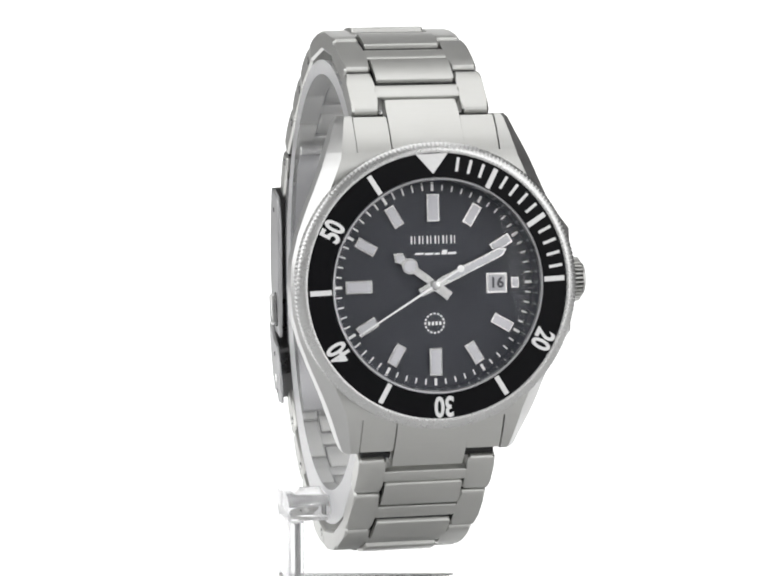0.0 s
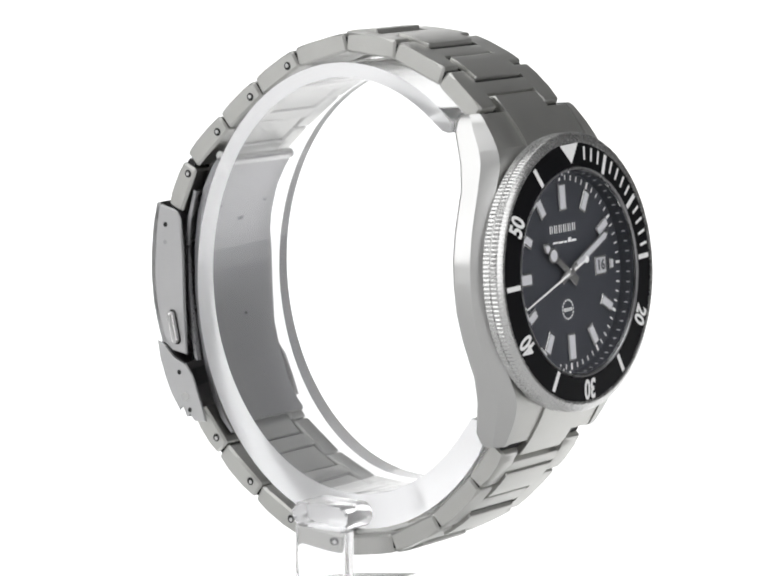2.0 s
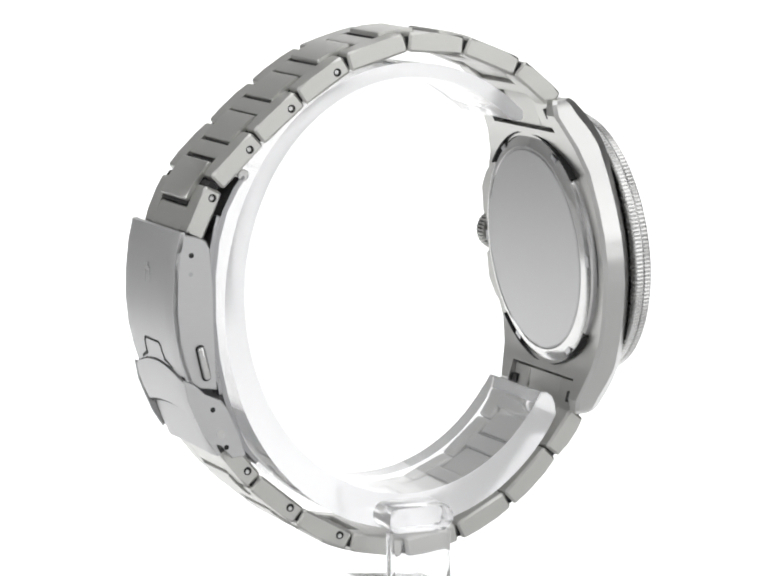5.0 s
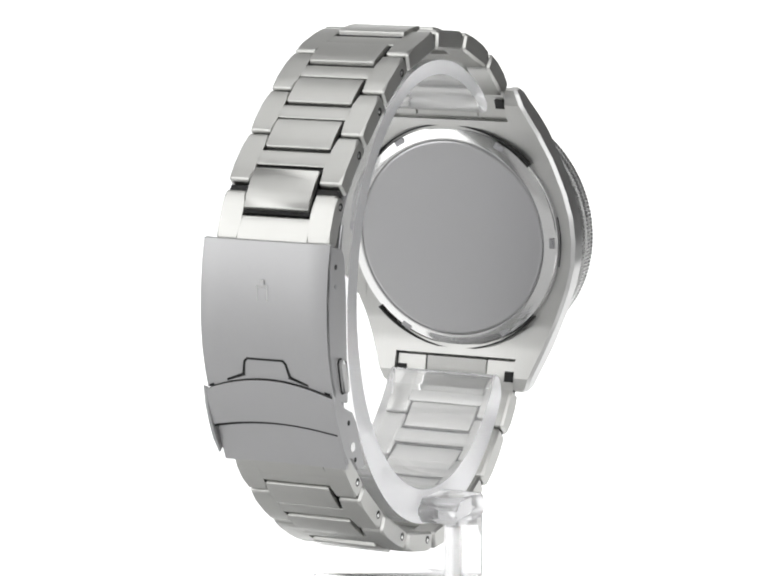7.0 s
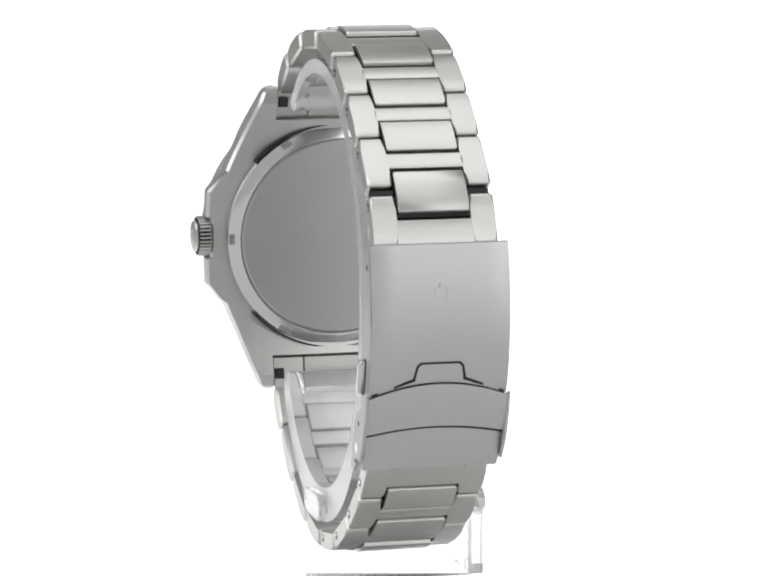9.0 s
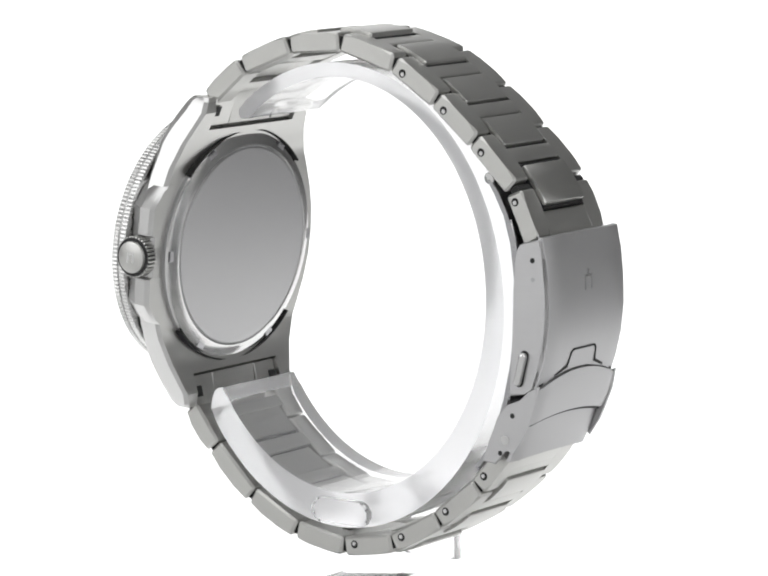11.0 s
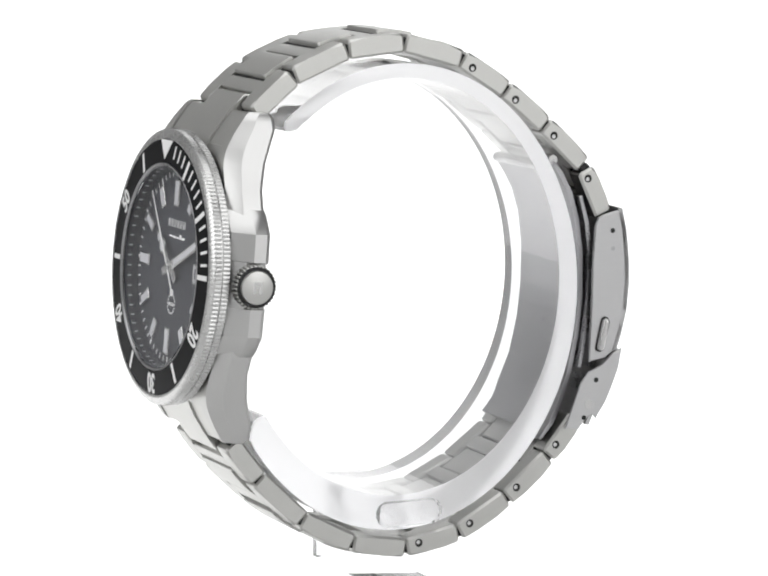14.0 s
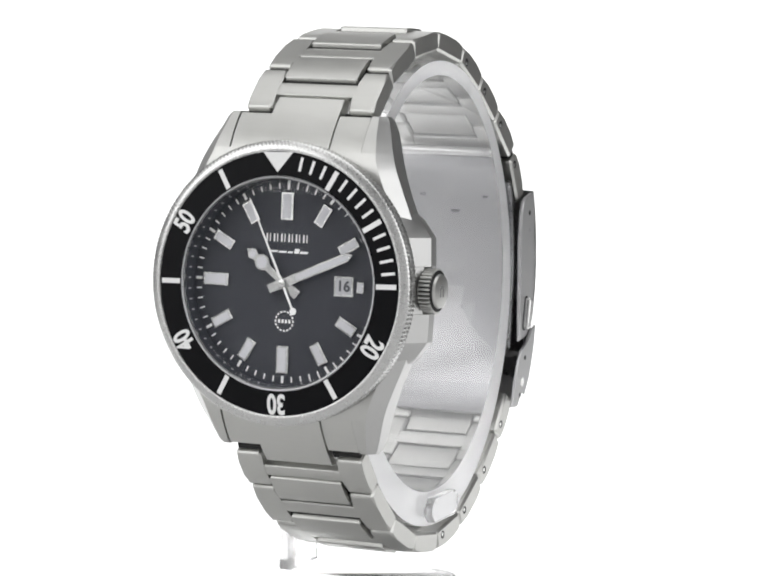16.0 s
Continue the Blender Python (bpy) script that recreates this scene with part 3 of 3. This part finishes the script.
def build_clasp(watch):
    rows = [(38.1, -68.8), (38.8, -72.0), (39.25, -76.0), (39.4, -80.0), (39.1, -84.0), (38.4, -87.5), (37.8, -89.6)]
    clasp = part("clasp", bent_plate(rows, 10.65, 0.8, 0.0, 2.2), SATIN, watch, "brushed steel folding clasp, closed", smooth=40)
    side = [(37.8, -68.9), (38.45, -72.0), (38.9, -76.0), (39.05, -80.0), (38.7, -84.0), (37.9, -88.0), (36.8, -91.6), (34.8, -93.0), (31.9, -93.4),
            (32.3, -88.0), (32.5, -83.0), (32.6, -77.0), (32.9, -71.5), (33.5, -70.2), (34.4, -69.7)]
    for s in (-1, 1):
        part("cover_flank", flank(side, s * 10.3, 0.7, 0.2), SATIN, clasp)
        m = Matrix.Translation(((MID + s * 10.66) * MM, 36.0 * MM, (BASE - 72.3) * MM)) @ Matrix.Rotation(radians(90 * s), 4, "Y")
        part("pin_hole", slab(disc(0.42, 16), -0.05, 0.02), GAP, clasp, at=m)
        part("pin_hole", slab(disc(0.36, 16), -0.05, 0.02), DARK_STEEL, clasp, at=Matrix.Translation((0, 0.1 * MM, -2.9 * MM)) @ m)
        m = Matrix.Translation(((MID + s * 10.7) * MM, 34.2 * MM, (BASE - 89.0) * MM)) @ Matrix.Rotation(radians(-13), 4, "X") @ Matrix.Rotation(radians(90 * s), 4, "Y")
        part("button_slot", slab(rounded(2.9, 0.75, 0.7), -0.1, 0.03), GAP, clasp, at=m)
        part("push_button", slab(rounded(2.65, 0.6, 0.55), 0.0, 1.05, 0.5, 3), POLISHED, clasp, "polished release button", at=m)
    # engraved outline of the finger tab, and the faint mark
    for pts in ([(-4.1, -89.0), (-3.7, -89.0), (-3.35, -87.2), (-3.65, -87.0)], [(4.1, -89.0), (3.7, -89.0), (3.35, -87.2), (3.65, -87.0)], [(-3.65, -87.0), (-3.35, -87.2), (-2.9, -86.75), (-3.05, -86.45)], [(3.65, -87.0), (3.35, -87.2), (2.9, -86.75), (3.05, -86.45)], [(-3.05, -86.45), (3.05, -86.45), (2.9, -86.75), (-2.9, -86.75)],
                [(-10.2, -91.3), (-10.2, -91.6), (-3.6, -89.3), (-3.9, -88.9)], [(10.2, -91.3), (10.2, -91.6), (3.6, -89.3), (3.9, -88.9)]):
        bm = bmesh.new()
        vs = [bm.verts.new((x, 0, z)) for x, z in pts]
        f = bm.faces.new(vs)
        ext = bmesh.ops.extrude_face_region(bm, geom=[f])
        bmesh.ops.translate(bm, vec=(0, -0.3, 0), verts=[e for e in ext["geom"] if isinstance(e, bmesh.types.BMVert)])
        for v in bm.verts:
            v.co.y += lerp_table([(86.0, 38.80), (87.5, 38.5), (89.6, 37.93), (92.0, 37.1)], -v.co.z) - 0.35 * max(0, (abs(v.co.x) - 9.45) / 1.2) ** 2
        bm.transform(Matrix.Translation((MID, 0, BASE)))
        part("groove", bm, GAP, clasp)
    for x0, x1, z0, z1 in ((-1.0, -0.7, -77.6, -75.6), (0.7, 1.0, -77.6, -75.6), (-1.0, 1.0, -75.6, -75.2), (-0.3, 0.3, -75.2, -74.4), (-0.7, 0.7, -78.0, -77.6)):
        bm = bmesh.new()
        prism(bm, [(39.15, z0), (39.29, z0), (39.29, z1), (39.15, z1)], x0, x1)
        bm.transform(Matrix.Translation((MID, 0.02, BASE)))
        part("emblem", bm, POLISHED, clasp, "faint stamped mark")
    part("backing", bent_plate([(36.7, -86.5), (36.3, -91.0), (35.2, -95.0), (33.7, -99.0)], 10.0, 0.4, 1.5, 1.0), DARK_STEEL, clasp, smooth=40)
    part("groove", bent_plate([(35.65, -96.35), (35.4, -97.0)], 10.9, 0.3, 1.3, 1.3), GAP, clasp, smooth=40)
    # fold-over latch
    rows = [(38.0, -89.9), (37.6, -92.0), (36.9, -94.4), (36.0, -96.6)]
    latch = part("latch", bent_plate(rows, 11.1, 0.7, 2.3, 1.3), SATIN, clasp, "folded-over safety latch", smooth=40)
    arm = [(37.6, -91.4), (37.0, -94.6), (35.8, -97.4), (34.6, -100.0), (32.9, -102.6), (32.3, -101.6), (31.4, -101.9), (29.8, -104.1),
           (27.4, -103.9), (28.7, -100.5), (30.2, -96.6), (31.6, -94.8), (34.2, -94.0), (35.8, -92.2)]
    for s in (-1, 1):
        part("latch_arm", flank(arm, s * 10.95, 0.5, 0.15), SATIN, clasp)
        for (y, z, r, mat) in ((32.9, -96.3, 0.42, GAP), (31.6, -100.2, 0.75, POLISHED), (30.7, -102.3, 0.4, GAP)):
            m = Matrix.Translation(((MID + s * 11.2) * MM, y * MM, (BASE + z) * MM)) @ Matrix.Rotation(radians(90 * s), 4, "Y")
            part("rivet", slab(disc(r, 16), -0.1, 0.06 if mat is POLISHED else 0.02), mat, clasp, at=m)
    rows = [(35.3, -95.0), (34.6, -98.0), (33.7, -100.6), (32.5, -103.4)]
    part("lower_plate", bent_plate(rows, 10.4, 0.7, 1.0, 0.3), SATIN, clasp, smooth=40)
    # folding blades inside the bracelet
    blade = [(26.5, -60.5), (28.2, -62.5), (29.9, -66.0), (31.2, -70.5), (31.9, -76.0), (31.9, -83.0), (31.3, -89.0), (30.0, -95.0), (28.3, -100.2), (26.8, -103.6), (24.6, -106.0)]
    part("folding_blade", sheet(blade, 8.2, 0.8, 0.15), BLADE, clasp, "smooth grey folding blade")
    for x, z, hz, hx in ((-5.6, -68.6, 0.4, 0.5), (5.6, -68.6, 0.4, 0.5), (0, -71.5, 0.3, 0.8), (1.2, -88.0, 0.3, 0.3)):
        y = lerp_table([(66.0, 29.1), (70.5, 30.4), (76.0, 31.1), (83.0, 31.1), (89.0, 30.5), (95.0, 29.2)], -z)
        bm = bmesh.new()
        prism(bm, [(y - 0.06, z - hz), (y + 0.2, z - hz), (y + 0.2, z + hz), (y - 0.06, z + hz)], x - hx, x + hx)
        bm.transform(Matrix.Translation((MID, 0, BASE)))
        part("blade_slot", bm, INK, clasp)
    part("blade_hinge", flank(disc(0.9, 18, 26.4, -60.7), 0, 16.4), POLISHED, clasp)
    outer = [(31.2, -66.5), (32.5, -71.0), (33.0, -76.0), (32.9, -83.0), (32.2, -89.0), (31.2, -94.5)]
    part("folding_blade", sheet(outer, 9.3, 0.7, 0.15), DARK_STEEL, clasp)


def build_watch():
    watch = new("wristwatch")
    tagged(watch, "stainless steel diver's wristwatch with black dial and bezel, closed bracelet", "wristwatch")
    build_case(watch)
    build_caseback(watch)
    build_bezel(watch)
    build_dial(watch)
    pointers = build_pointers(watch)
    build_crown(watch)
    build_end_links(watch)
    build_bracelet(watch)
    build_clasp(watch)
    return watch, pointers


# ---- the clear stand ----
def build_stand():
    stand = new("watch_stand")
    tagged(stand, "clear acrylic C-shaped watch stand on a small base", "display stand")
    # open cuff inside the bracelet, its two ends rounded
    bm = bmesh.new()
    outline = []
    a0, a1 = -146.0, 129.0

    def rim(deg, f):
        """A point of the cuff's side outline: f runs from its outer face (0) to its inner face (1)."""
        a = radians(deg)
        return (-1.0 + (31.2 - 3.3 * f) * math.cos(a), -81.1 + 1.6 * f + (36.9 - 3.9 * f) * math.sin(a))
    outline += [rim(a0 + (a1 - a0) * i / 72, 0) for i in range(73)] + [rim(a1 + 1.6, 0.25), rim(a1 + 2.2, 0.5), rim(a1 + 1.6, 0.75)]
    outline += [rim(a1 + (a0 - a1) * i / 72, 1) for i in range(73)] + [rim(a0 - 1.6, 0.75), rim(a0 - 2.2, 0.5), rim(a0 - 1.6, 0.25)]
    prism(bm, outline, MID - 9.6, MID + 9.6, bevel=0.25)
    bm.transform(Matrix.Translation((0, 0, BASE)))
    pieces = [part("cuff", bm, ACRYLIC, stand, "clear open acrylic cuff", smooth=30)]
    # the sawn flanks of the cuff are frosted
    pieces[0].data.materials.append(FROST)
    for face in pieces[0].data.polygons:
        if abs(face.normal.x) > 0.3:
            face.material_index = 1
    # round-edged cross bar: its stubs beside the cuff, and the flat post down to the base
    for x0, x1 in ((-16.0, MID - 9.65), (MID + 9.65, 11.4)):
        bm = bmesh.new()
        prism(bm, rounded(5.4, 1.95, 1.4, 5), x0, x1, bevel=0.35)
        bm.transform(Matrix.Translation((0, 0, BASE - 115.3)))
        pieces.append(part("arm", bm, ACRYLIC, stand, smooth=35))
    bm = slab(rounded(1.25, 5.3, 0.9), -127.0, -117.3)
    bm.transform(Matrix.Translation((-14.7, 0, BASE)))
    pieces.append(part("post", bm, ACRYLIC, stand))
    bm = slab(rounded(14.0, 5.4, 2.5, 6), -130.0, -127.05, 0.6, 3)
    bm.transform(Matrix.Translation((-2.2, 0, BASE)))
    pieces.append(part("base_plate", bm, ACRYLIC, stand))
    for ob in pieces:
        ob.visible_shadow = False
    return stand


studio()
watch, (hour_p, minute_p, second_p) = build_watch()
stand = build_stand()


def turn(t):
    return 12.75 + 20.16 * t


def motions():
    for thing in (watch, stand):
        walk(thing, [(t, pose(0, 0, 0, 0, 0, turn(t) + e)) for t, e in
                     ((0, -0.1), (1, -0.15), (2, 0.0), (3, 0.1), (4, 0.25), (5, 0.3), (6, 0.15), (7, -0.05), (8, -0.2), (9, -0.25), (10, -0.15), (11, -0.1),
                      (12, -0.15), (13, -0.1), (14, -0.15), (15, 0.1), (16, 0.18))])
    spin = lambda minute: HEAD @ Matrix.Rotation(-radians(minute * 6), 4, "Z")
    walk(second_p, [(t, spin(39.8 + t)) for t in range(0, 17)])
    walk(minute_p, [(0, spin(10.85)), (8, spin(10.98)), (16, spin(11.12))])
    walk(hour_p, [(0, spin(51.3)), (16, spin(51.32))])


motions()
